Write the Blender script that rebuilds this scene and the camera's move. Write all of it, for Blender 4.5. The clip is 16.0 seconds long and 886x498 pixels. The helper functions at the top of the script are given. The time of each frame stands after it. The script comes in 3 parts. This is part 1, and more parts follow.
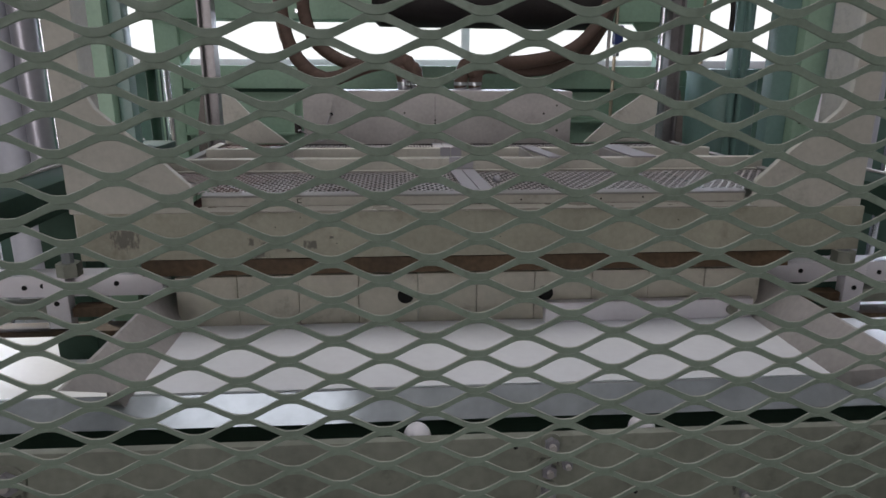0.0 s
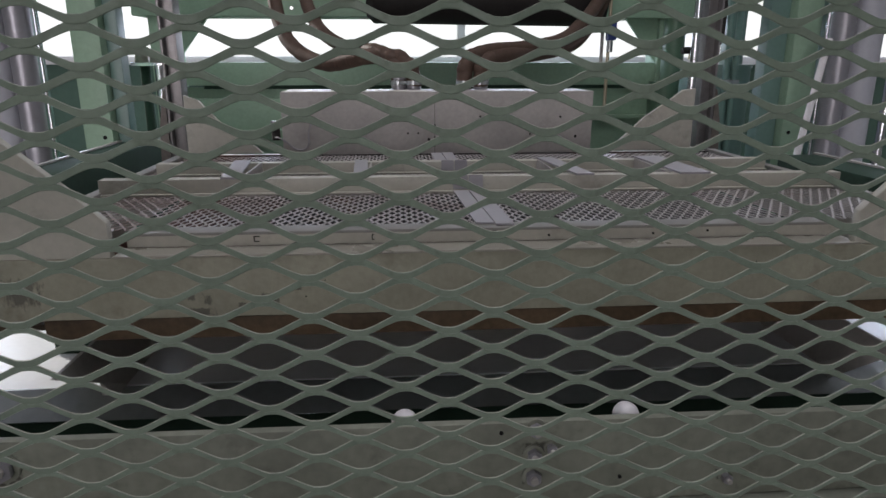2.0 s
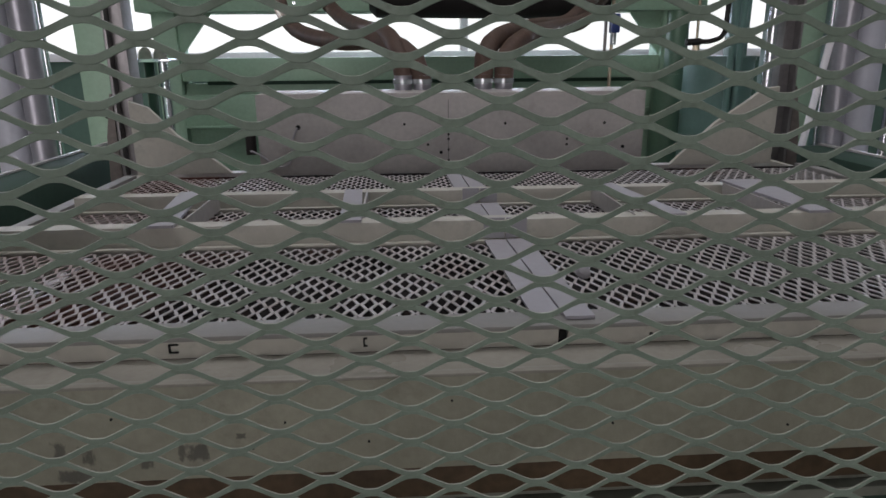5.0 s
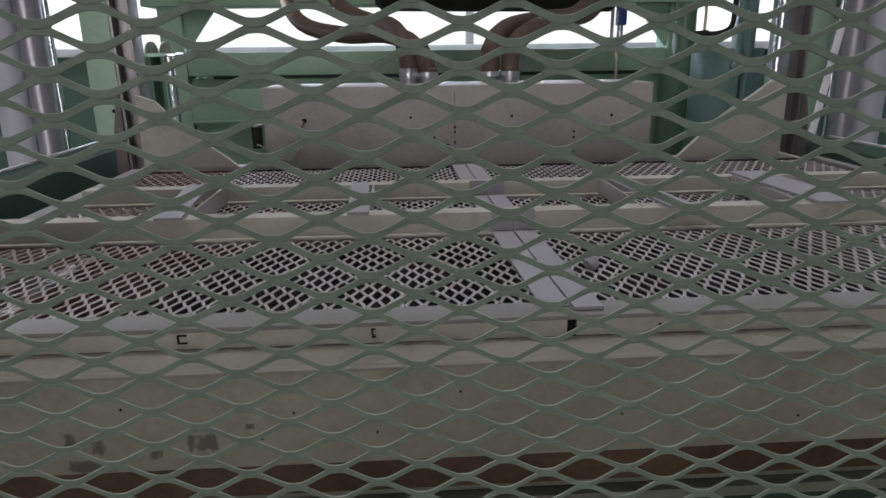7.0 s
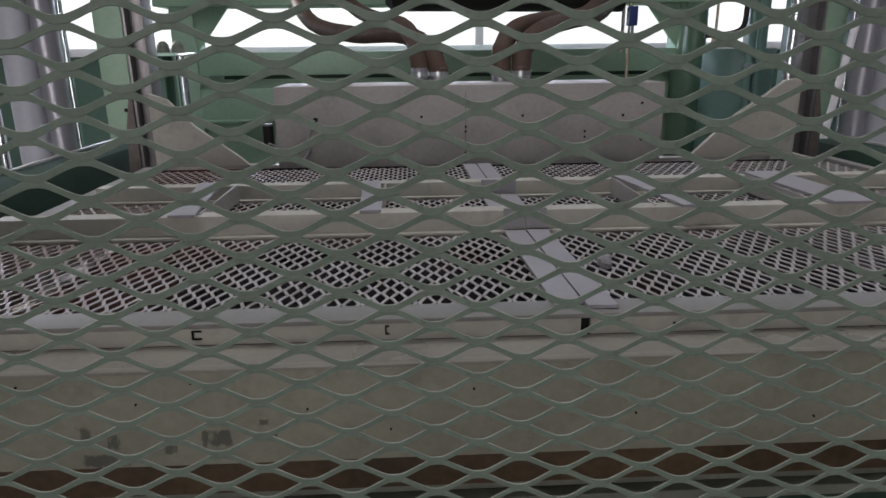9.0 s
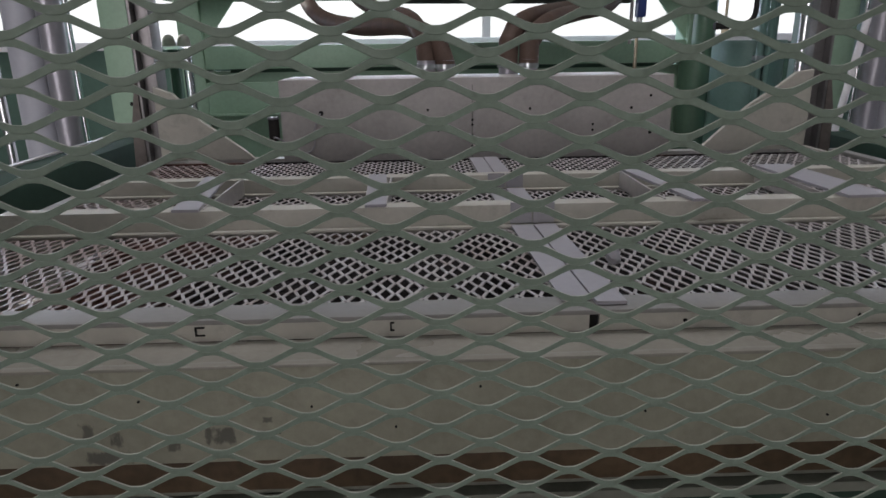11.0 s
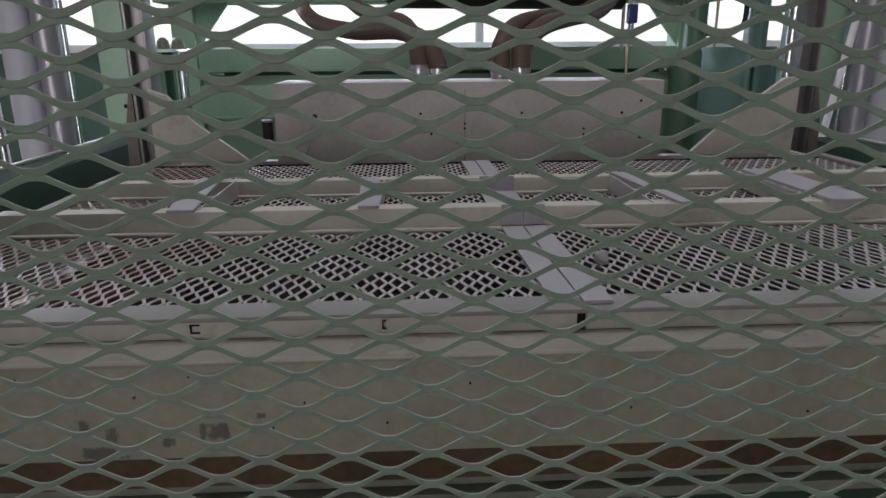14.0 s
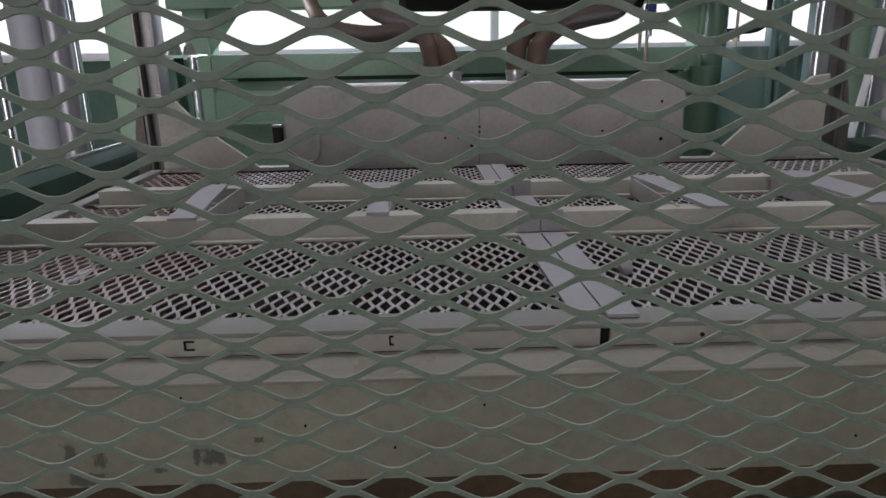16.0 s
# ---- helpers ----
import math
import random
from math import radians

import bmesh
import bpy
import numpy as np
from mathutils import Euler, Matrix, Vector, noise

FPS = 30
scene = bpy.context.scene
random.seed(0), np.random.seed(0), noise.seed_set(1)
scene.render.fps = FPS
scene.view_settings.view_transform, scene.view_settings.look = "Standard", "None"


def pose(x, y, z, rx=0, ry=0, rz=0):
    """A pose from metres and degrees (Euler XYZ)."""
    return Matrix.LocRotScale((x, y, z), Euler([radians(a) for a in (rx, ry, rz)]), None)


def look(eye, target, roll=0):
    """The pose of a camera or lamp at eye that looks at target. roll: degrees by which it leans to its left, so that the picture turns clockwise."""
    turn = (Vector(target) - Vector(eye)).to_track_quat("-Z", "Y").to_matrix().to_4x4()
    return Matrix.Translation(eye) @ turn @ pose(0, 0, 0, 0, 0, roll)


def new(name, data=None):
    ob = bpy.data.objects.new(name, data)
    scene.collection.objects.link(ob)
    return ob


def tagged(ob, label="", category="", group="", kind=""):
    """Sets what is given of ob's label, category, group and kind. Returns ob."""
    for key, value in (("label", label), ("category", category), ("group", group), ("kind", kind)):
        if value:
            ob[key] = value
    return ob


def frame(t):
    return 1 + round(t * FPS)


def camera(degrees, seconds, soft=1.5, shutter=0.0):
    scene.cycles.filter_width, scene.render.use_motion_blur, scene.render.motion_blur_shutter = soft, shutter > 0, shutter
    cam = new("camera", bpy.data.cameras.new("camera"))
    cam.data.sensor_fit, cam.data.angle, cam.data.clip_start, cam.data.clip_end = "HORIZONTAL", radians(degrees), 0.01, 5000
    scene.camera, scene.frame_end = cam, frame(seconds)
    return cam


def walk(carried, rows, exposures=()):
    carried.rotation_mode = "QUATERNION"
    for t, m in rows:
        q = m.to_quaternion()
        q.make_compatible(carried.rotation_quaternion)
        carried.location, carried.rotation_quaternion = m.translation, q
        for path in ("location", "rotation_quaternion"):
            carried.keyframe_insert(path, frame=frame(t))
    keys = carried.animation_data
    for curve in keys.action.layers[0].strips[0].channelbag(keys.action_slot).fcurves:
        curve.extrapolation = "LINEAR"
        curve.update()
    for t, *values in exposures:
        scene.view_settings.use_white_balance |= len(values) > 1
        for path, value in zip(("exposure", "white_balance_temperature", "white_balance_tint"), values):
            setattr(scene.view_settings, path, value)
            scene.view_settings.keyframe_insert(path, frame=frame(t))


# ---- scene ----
cam = camera(67.59, 16.0, soft=1.6)
PATH = [
    (0, pose(0.0414, -0.3991, 1.4996, 74.30, -0.21, -4.01)),
    (0.5, pose(0.0412, -0.4079, 1.4985, 74.05, -0.16, -3.83)),
    (1, pose(0.0465, -0.4166, 1.4963, 74.30, -0.25, -3.91)),
    (1.5, pose(0.0536, -0.4190, 1.4929, 74.07, -0.16, -3.99)),
    (2, pose(0.0582, -0.4185, 1.4920, 74.15, -0.02, -4.14)),
    (2.5, pose(0.0595, -0.4200, 1.4927, 74.23, 0.10, -4.31)),
    (3, pose(0.0603, -0.4241, 1.4927, 74.20, 0.18, -4.39)),
    (3.5, pose(0.0614, -0.4260, 1.4928, 74.21, 0.29, -4.02)),
    (4, pose(0.0578, -0.4205, 1.4912, 74.08, 0.31, -4.04)),
    (6.5, pose(0.0581, -0.4239, 1.4868, 73.38, 0.66, -3.55)),
    (7, pose(0.0555, -0.4208, 1.4846, 73.29, 0.68, -3.45)),
    (7.5, pose(0.0575, -0.4208, 1.4834, 73.01, 0.99, -3.13)),
    (8, pose(0.0579, -0.4209, 1.4826, 72.87, 0.83, -3.12)),
    (8.5, pose(0.0581, -0.4264, 1.4842, 73.04, 0.80, -3.06)),
    (9, pose(0.0497, -0.4212, 1.4816, 73.36, 0.61, -2.72)),
    (11.5, pose(0.0522, -0.4108, 1.4802, 72.74, 0.82, -2.13)),
    (12, pose(0.0543, -0.4193, 1.4823, 73.23, 0.62, -2.57)),
    (12.5, pose(0.0520, -0.4252, 1.4833, 73.52, 0.34, -2.79)),
    (13, pose(0.0512, -0.4253, 1.4833, 73.65, 0.39, -2.88)),
    (13.5, pose(0.0519, -0.4256, 1.4817, 73.26, 0.35, -2.75)),
    (14, pose(0.0522, -0.4253, 1.4803, 73.16, 0.42, -2.68)),
    (14.5, pose(0.0520, -0.4228, 1.4779, 72.73, 0.60, -2.39)),
    (15, pose(0.0539, -0.4244, 1.4791, 72.82, 1.01, -2.32)),
    (15.5, pose(0.0495, -0.4117, 1.4767, 72.98, 0.61, -2.33)),
    (16, pose(0.0585, -0.3800, 1.4710, 73.62, 1.05, -1.40)),
]
walk(cam, PATH)

# ---- world and light ----
world = bpy.data.worlds.new("world")
scene.world = world
world.use_nodes = True
wn = world.node_tree
sky = wn.nodes.new("ShaderNodeTexSky")
sky.sky_type, sky.sun_disc = "NISHITA", False
sky.sun_elevation, sky.sun_rotation = radians(23.7), radians(-51)
wn.nodes["Background"].inputs[1].default_value = 0.08
wn.links.new(sky.outputs[0], wn.nodes["Background"].inputs[0])


def area(name, m, w, h, watts, colour):
    la = bpy.data.lights.new(name, "AREA")
    la.shape, la.size, la.size_y, la.energy, la.color = "RECTANGLE", w, h, watts, colour
    ob = new(name, la)
    ob.matrix_world = m
    return ob


# daylight through the long window behind the machine; lamps behind the camera and at the roof are unseen additions
area("window_daylight", look((0.3, 4.02, 2.05), (0.3, -2, 1.1)), 7.0, 0.75, 104, (0.82, 0.92, 1.2))
area("front_daylight", look((-1.2, -10.9, 1.75), (0.1, 0.4, 1.3)), 9.0, 3.2, 600, (1.0, 0.92, 0.965))
area("roof_light_a", pose(-0.88, -0.3, 4.42), 1.35, 0.7, 8.5, (0.88, 0.9, 1.0))
area("roof_light_b", pose(4.35, -0.3, 4.42), 1.3, 0.7, 11, (0.88, 0.9, 1.0))
# overhead fill added to brighten the tray and deck, no source is visible there
area("roof_fill", pose(0.2, 0.9, 4.42), 3.2, 1.5, 44, (0.985, 0.94, 0.975))
sun_data = bpy.data.lights.new("sun", "SUN")
sun_data.energy, sun_data.angle, sun_data.color = 5.0, radians(0.6), (1.0, 0.96, 0.92)
sun = new("sun", sun_data)
sun.matrix_world = look((-5.6, 4.5, 3.15), (0, 0, 0))
scene.view_settings.exposure = 0.0

# ---- materials ----


def mat(name, colour, rough=0.5, metal=0.0, vary=0.12, scale=6.0, grain=60.0, bump=0.15, stain=None, stain_amount=0.5,
        stain_scale=4.0, coat=0.0, per_object=0.0):
    m = bpy.data.materials.new(name)
    m.use_nodes = True
    nt = m.node_tree
    n, l = nt.nodes, nt.links
    b = n["Principled BSDF"]
    b.inputs["Roughness"].default_value, b.inputs["Metallic"].default_value = rough, metal
    b.inputs["Specular IOR Level"].default_value = 0.5 if metal or rough < 0.41 else 0.25
    tc = n.new("ShaderNodeTexCoord")
    big, fine = n.new("ShaderNodeTexNoise"), n.new("ShaderNodeTexNoise")
    big.inputs["Scale"].default_value, big.inputs["Detail"].default_value = scale, 5
    fine.inputs["Scale"].default_value, fine.inputs["Detail"].default_value = grain, 3
    for t in (big, fine):
        l.new(tc.outputs["Object"], t.inputs["Vector"])
    ramp = n.new("ShaderNodeMapRange")
    ramp.inputs[1].default_value, ramp.inputs[2].default_value = 0.3, 0.7
    ramp.inputs[3].default_value, ramp.inputs[4].default_value = 1 - vary, 1 + vary
    l.new(big.outputs[0], ramp.inputs[0])
    ramp2 = n.new("ShaderNodeMapRange")
    ramp2.inputs[1].default_value, ramp2.inputs[2].default_value = 0.3, 0.7
    ramp2.inputs[3].default_value, ramp2.inputs[4].default_value = 1 - vary * 0.5, 1 + vary * 0.5
    l.new(fine.outputs[0], ramp2.inputs[0])
    mul = n.new("ShaderNodeMath")
    mul.operation = "MULTIPLY"
    l.new(ramp.outputs[0], mul.inputs[0])
    l.new(ramp2.outputs[0], mul.inputs[1])
    last = mul.outputs[0]
    if per_object:
        info = n.new("ShaderNodeObjectInfo")
        r3 = n.new("ShaderNodeMapRange")
        r3.inputs[3].default_value, r3.inputs[4].default_value = 1 - per_object, 1 + per_object
        l.new(info.outputs["Random"], r3.inputs[0])
        m3 = n.new("ShaderNodeMath")
        m3.operation = "MULTIPLY"
        l.new(last, m3.inputs[0])
        l.new(r3.outputs[0], m3.inputs[1])
        last = m3.outputs[0]
    sc = n.new("ShaderNodeVectorMath")
    sc.operation = "SCALE"
    sc.inputs[0].default_value = colour
    l.new(last, sc.inputs["Scale"])
    out = sc.outputs[0]
    if stain:
        st = n.new("ShaderNodeTexNoise")
        st.inputs["Scale"].default_value, st.inputs["Detail"].default_value = stain_scale, 8
        st.inputs["Roughness"].default_value = 0.7
        l.new(tc.outputs["Object"], st.inputs["Vector"])
        r4 = n.new("ShaderNodeMapRange")
        r4.inputs[1].default_value, r4.inputs[2].default_value = 0.56, 0.72
        r4.inputs[4].default_value = stain_amount
        l.new(st.outputs[0], r4.inputs[0])
        mix = n.new("ShaderNodeMix")
        mix.data_type = "RGBA"
        l.new(r4.outputs[0], mix.inputs[0])
        l.new(out, mix.inputs[6])
        mix.inputs[7].default_value = (*stain, 1)
        out = mix.outputs[2]
    l.new(out, b.inputs["Base Color"])
    rr = n.new("ShaderNodeMapRange")
    rr.inputs[3].default_value, rr.inputs[4].default_value = max(rough - 0.12, 0.05), min(rough + 0.12, 1)
    l.new(big.outputs[0], rr.inputs[0])
    l.new(rr.outputs[0], b.inputs["Roughness"])
    if bump:
        bp = n.new("ShaderNodeBump")
        bp.inputs["Strength"].default_value, bp.inputs["Distance"].default_value = bump, 0.002
        l.new(fine.outputs[0], bp.inputs["Height"])
        l.new(bp.outputs[0], b.inputs["Normal"])
    return m


def worn(m, patches, colour, up):
    """Adds dark worn patches to m: (x, z, half width, half height) in the object's own space."""
    nt = m.node_tree
    n, l = nt.nodes, nt.links
    b = n["Principled BSDF"]
    src = b.inputs["Base Color"].links[0].from_socket
    tc = n.new("ShaderNodeTexCoord")
    sep = n.new("ShaderNodeSeparateXYZ")
    l.new(tc.outputs["Object"], sep.inputs[0])
    nz = n.new("ShaderNodeTexNoise")
    nz.inputs["Scale"].default_value, nz.inputs["Detail"].default_value, nz.inputs["Roughness"].default_value = up, 6, 0.65
    stretch = n.new("ShaderNodeMapping")
    stretch.inputs["Scale"].default_value = (1.6, 1, 0.7)
    l.new(tc.outputs["Object"], stretch.inputs[0])
    l.new(stretch.outputs[0], nz.inputs["Vector"])

    def op(kind, a, b_):
        q = n.new("ShaderNodeMath")
        q.operation = kind
        for i, v in enumerate((a, b_)):
            if isinstance(v, (int, float)):
                q.inputs[i].default_value = v
            else:
                l.new(v, q.inputs[i])
        return q.outputs[0]
    total = None
    for x, z, w, h in patches:
        dx = op("ABSOLUTE", op("DIVIDE", op("SUBTRACT", sep.outputs[0], x), w), 0)
        dz = op("ABSOLUTE", op("DIVIDE", op("SUBTRACT", sep.outputs[2], z), h), 0)
        inside = op("SUBTRACT", 1.15, op("MAXIMUM", dx, dz))
        total = inside if total is None else op("MAXIMUM", total, inside)
    k = op("ADD", op("MINIMUM", op("MULTIPLY", total, 0.5), 0.37), op("MULTIPLY", nz.outputs[0], 1.0))
    mr = n.new("ShaderNodeMapRange")
    mr.inputs[1].default_value, mr.inputs[2].default_value, mr.inputs[4].default_value = 0.69, 0.84, 0.8
    l.new(k, mr.inputs[0])
    mix = n.new("ShaderNodeMix")
    mix.data_type = "RGBA"
    l.new(mr.outputs[0], mix.inputs[0])
    l.new(src, mix.inputs[6])
    mix.inputs[7].default_value = (*colour, 1)
    l.new(mix.outputs[2], b.inputs["Base Color"])
    return m


def rusted(m, colour, amount):
    """Adds rust to m that has crept in from the end at low x, in the object's own space."""
    nt = m.node_tree
    n, l = nt.nodes, nt.links
    b = n["Principled BSDF"]
    src = b.inputs["Base Color"].links[0].from_socket
    tc, sep, nz = n.new("ShaderNodeTexCoord"), n.new("ShaderNodeSeparateXYZ"), n.new("ShaderNodeTexNoise")
    nz.inputs["Scale"].default_value, nz.inputs["Detail"].default_value = 9, 6
    l.new(tc.outputs["Object"], sep.inputs[0])
    l.new(tc.outputs["Object"], nz.inputs["Vector"])
    reach, patch, mul, mix = n.new("ShaderNodeMapRange"), n.new("ShaderNodeMapRange"), n.new("ShaderNodeMath"), n.new("ShaderNodeMix")
    reach.inputs[1].default_value, reach.inputs[2].default_value, reach.inputs[3].default_value, reach.inputs[4].default_value = -0.62, -0.25, 0.42, -0.15
    l.new(sep.outputs[0], reach.inputs[0])
    mul.operation = "ADD"
    l.new(reach.outputs[0], mul.inputs[0])
    l.new(nz.outputs[0], mul.inputs[1])
    patch.inputs[1].default_value, patch.inputs[2].default_value, patch.inputs[4].default_value = 0.62, 0.95, amount
    l.new(mul.outputs[0], patch.inputs[0])
    mix.data_type = "RGBA"
    l.new(patch.outputs[0], mix.inputs[0])
    l.new(src, mix.inputs[6])
    mix.inputs[7].default_value = (*colour, 1)
    l.new(mix.outputs[2], b.inputs["Base Color"])
    return m


GUARD = mat("guard_green_paint", (0.19, 0.243, 0.194), 0.34, vary=0.14, scale=22, grain=220, bump=0.3, stain=(0.10, 0.11, 0.085), stain_amount=0.45, stain_scale=26, per_object=0.06)
# paler colour for the strands' upward edges, standing in for overhead light
GUARD_EDGE = mat("guard_lit_edge", (0.36, 0.375, 0.32), 0.45, vary=0.3, scale=14, grain=160, bump=0.2, stain=(0.18, 0.23, 0.175), stain_amount=0.8, stain_scale=9)
PANEL = mat("grey_beige_paint", (0.455, 0.44, 0.385), 0.55, vary=0.09, scale=5, grain=90, stain=(0.13, 0.12, 0.10), stain_amount=0.5, stain_scale=7)
PANEL_WORN = worn(mat("grey_beige_paint_worn", (0.32, 0.312, 0.245), 0.5, vary=0.13, scale=7, grain=110, bump=0.25, stain=(0.16, 0.145, 0.11), stain_amount=0.55, stain_scale=13),
                  [(-0.446, 0.129, 0.026, 0.009), (-0.436, 0.148, 0.009, 0.012), (-0.458, 0.155, 0.009, 0.010), (-0.343, 0.149, 0.02, 0.012), (-0.30, 0.163, 0.006, 0.004), (-0.385, 0.138, 0.008, 0.006), (-0.70, 0.165, 0.035, 0.028)], (0.10, 0.095, 0.085), 70)
GREY = mat("grey_sheet", (0.395, 0.373, 0.355), 0.42, vary=0.13, scale=7, grain=80, stain=(0.2, 0.18, 0.16), stain_amount=0.4, stain_scale=9)
WHITE = mat("white_enamel", (0.245, 0.238, 0.226), 0.55, vary=0.06, scale=9, grain=120, stain=(0.3, 0.28, 0.24), stain_amount=0.4, stain_scale=14)
TAPE = mat("white_strip", (0.345, 0.335, 0.355), 0.6, vary=0.05, scale=12, grain=100)
DECK = rusted(mat("deck_mesh_paint", (0.41, 0.385, 0.38), 0.45, vary=0.14, scale=8, grain=150, stain=(0.20, 0.12, 0.08), stain_amount=0.75, stain_scale=5), (0.20, 0.085, 0.05), 0.4)
WOOD = mat("brown_wood", (0.086, 0.058, 0.034), 0.6, vary=0.4, scale=5, grain=90, stain=(0.035, 0.028, 0.02), stain_amount=0.85, stain_scale=3)
# near-black base puts the shade below the mesh into the colour; rust aside
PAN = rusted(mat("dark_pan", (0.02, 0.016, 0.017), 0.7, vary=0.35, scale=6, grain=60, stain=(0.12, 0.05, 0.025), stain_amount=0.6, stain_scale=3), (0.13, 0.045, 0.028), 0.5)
GREEN = mat("machine_green", (0.265, 0.385, 0.28), 0.42, vary=0.10, scale=4, grain=70, bump=0.1, stain=(0.09, 0.14, 0.09), stain_amount=0.4)
TEAL = mat("teal_paint", (0.13, 0.215, 0.19), 0.4, vary=0.1, scale=4, grain=70, bump=0.1)
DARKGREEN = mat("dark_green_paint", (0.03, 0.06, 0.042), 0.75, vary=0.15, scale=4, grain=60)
CHROME = mat("polished_steel", (0.62, 0.63, 0.66), 0.22, 1.0, vary=0.06, scale=3, grain=60, bump=0.03)
STEEL = mat("sheet_steel", (0.38, 0.405, 0.415), 0.13, 0.48, vary=0.15, scale=8, grain=40, bump=0.1, stain=(0.2, 0.2, 0.19), stain_amount=0.5)
LIGHTCOL = mat("light_grey_paint", (0.68, 0.66, 0.69), 0.35, vary=0.05, scale=4, grain=60, bump=0.05)
SHEET = mat("white_sheet", (0.78, 0.79, 0.81), 0.35, vary=0.04, scale=6, grain=60, bump=0.05)
HOSE = mat("brown_rubber_hose", (0.085, 0.055, 0.042), 0.62, vary=0.2, scale=14, grain=160, bump=0.3)
BLACK = mat("black_rubber", (0.022, 0.019, 0.018), 0.6, vary=0.25, scale=10, grain=110, bump=0.3)
WOODGREY = mat("dull_grey_steel", (0.22, 0.21, 0.21), 0.38, 0.5, vary=0.15, scale=8, grain=70)
TAPER = mat("grey_brown_plate", (0.14, 0.122, 0.11), 0.5, vary=0.2, scale=10, grain=80)
BRASS = mat("brass_fitting", (0.45, 0.38, 0.28), 0.35, 0.9, vary=0.15, scale=20)
BLUE = mat("blue_plastic", (0.02, 0.04, 0.16), 0.4)
DARK = mat("dark_hole", (0.012, 0.012, 0.012), 0.9, bump=0)
BEAM = mat("dusty_grey_beam", (0.225, 0.235, 0.195), 0.6, vary=0.16, scale=5, grain=60, stain=(0.08, 0.075, 0.06), stain_amount=0.6, stain_scale=8)
BEAM_OILY = worn(mat("dusty_grey_beam_oily", (0.225, 0.235, 0.195), 0.55, vary=0.2, scale=7, grain=60, stain=(0.08, 0.075, 0.06), stain_amount=0.7, stain_scale=10),
                 [(0.036, 0.917, 0.018, 0.018), (0.045, 0.962, 0.035, 0.012), (-0.69, 0.955, 0.03, 0.03), (0.32, 0.903, 0.012, 0.012)], (0.035, 0.033, 0.026), 40)
BOARD = mat("cracked_board", (0.47, 0.455, 0.38), 0.6, vary=0.1, scale=8, grain=70, stain=(0.14, 0.12, 0.1), stain_amount=0.6, stain_scale=10, per_object=0.05)
WALL = mat("hall_wall", (0.34, 0.37, 0.34), 0.8, vary=0.08, scale=1.5, grain=30)
WALLDARK = mat("hall_wall_green", (0.09, 0.15, 0.12), 0.6, vary=0.1, scale=2, grain=30)
FLOOR = mat("concrete_floor", (0.24, 0.235, 0.22), 0.75, vary=0.15, scale=1.5, grain=25, stain=(0.1, 0.1, 0.09), stain_amount=0.5, stain_scale=2)
CEIL = mat("ceiling_paint", (0.45, 0.45, 0.44), 0.9, vary=0.05, scale=1, grain=20)
SATIN = mat("pale_grey_column_paint", (0.38, 0.385, 0.42), 0.42, vary=0.06, scale=4, grain=60, bump=0.04)
RODSTEEL = mat("dull_rod_steel", (0.30, 0.295, 0.32), 0.4, 0.55, vary=0.08, scale=4, grain=60, bump=0.04)
MIDGREEN = mat("dark_green_pipe_paint", (0.085, 0.15, 0.098), 0.4, vary=0.1, scale=4, grain=70, bump=0.1)
SHELF = mat("shelf_enamel", (0.29, 0.275, 0.235), 0.30, vary=0.12, scale=9, grain=120, stain=(0.2, 0.19, 0.15), stain_amount=0.6, stain_scale=16)
SILL = mat("pale_sill", (0.80, 0.78, 0.80), 0.6, vary=0.08, scale=4, grain=50)
DAY = bpy.data.materials.new("daylight")
DAY.use_nodes = True
_b = DAY.node_tree.nodes["Principled BSDF"]
_b.inputs["Base Color"].default_value = (0.8, 0.8, 0.8, 1)
_b.inputs["Emission Color"].default_value = (1.0, 0.985, 0.995, 1)
_b.inputs["Emission Strength"].default_value = 0.95

# ---- building helpers ----


def box(bm, x0, x1, y0, y1, z0, z1, bevel=0.0):
    v = [bm.verts.new((x, y, z)) for z in (z0, z1) for y in (y0, y1) for x in (x0, x1)]
    fs = [bm.faces.new([v[i] for i in q]) for q in ((0, 2, 3, 1), (4, 5, 7, 6), (0, 1, 5, 4), (2, 6, 7, 3), (0, 4, 6, 2), (1, 3, 7, 5))]
    if bevel:
        es = {e for f in fs for e in f.edges}
        bmesh.ops.bevel(bm, geom=list(es), offset=bevel, segments=2, affect="EDGES", profile=0.6)
    return bm


def B(*a, bevel=0.0):
    return box(bmesh.new(), *a, bevel=bevel)


def prism(bm, pts, y0, y1, bevel=0.0):
    """A plate with its outline pts in x and z, from y0 to y1."""
    a = [bm.verts.new((x, y0, z)) for x, z in pts]
    b = [bm.verts.new((x, y1, z)) for x, z in pts]
    fs = [bm.faces.new(a), bm.faces.new(b[::-1])]
    for i in range(len(pts)):
        j = (i + 1) % len(pts)
        fs.append(bm.faces.new((a[j], a[i], b[i], b[j])))
    bmesh.ops.recalc_face_normals(bm, faces=fs)
    if bevel:
        bmesh.ops.bevel(bm, geom=list({e for f in fs for e in f.edges}), offset=bevel, segments=1, affect="EDGES")
    return bm


def tube(bm, p, q, r0, r1=None, n=24, caps=True):
    """A round bar from p to q."""
    p, q = Vector(p), Vector(q)
    r1 = r0 if r1 is None else r1
    d = q - p
    m = Matrix.Translation((p + q) / 2) @ d.to_track_quat("Z", "Y").to_matrix().to_4x4()
    bmesh.ops.create_cone(bm, cap_ends=caps, segments=n, radius1=r0, radius2=r1, depth=d.length, matrix=m)
    return bm


def C(p, q, r0, r1=None, n=24):
    return tube(bmesh.new(), p, q, r0, r1, n)


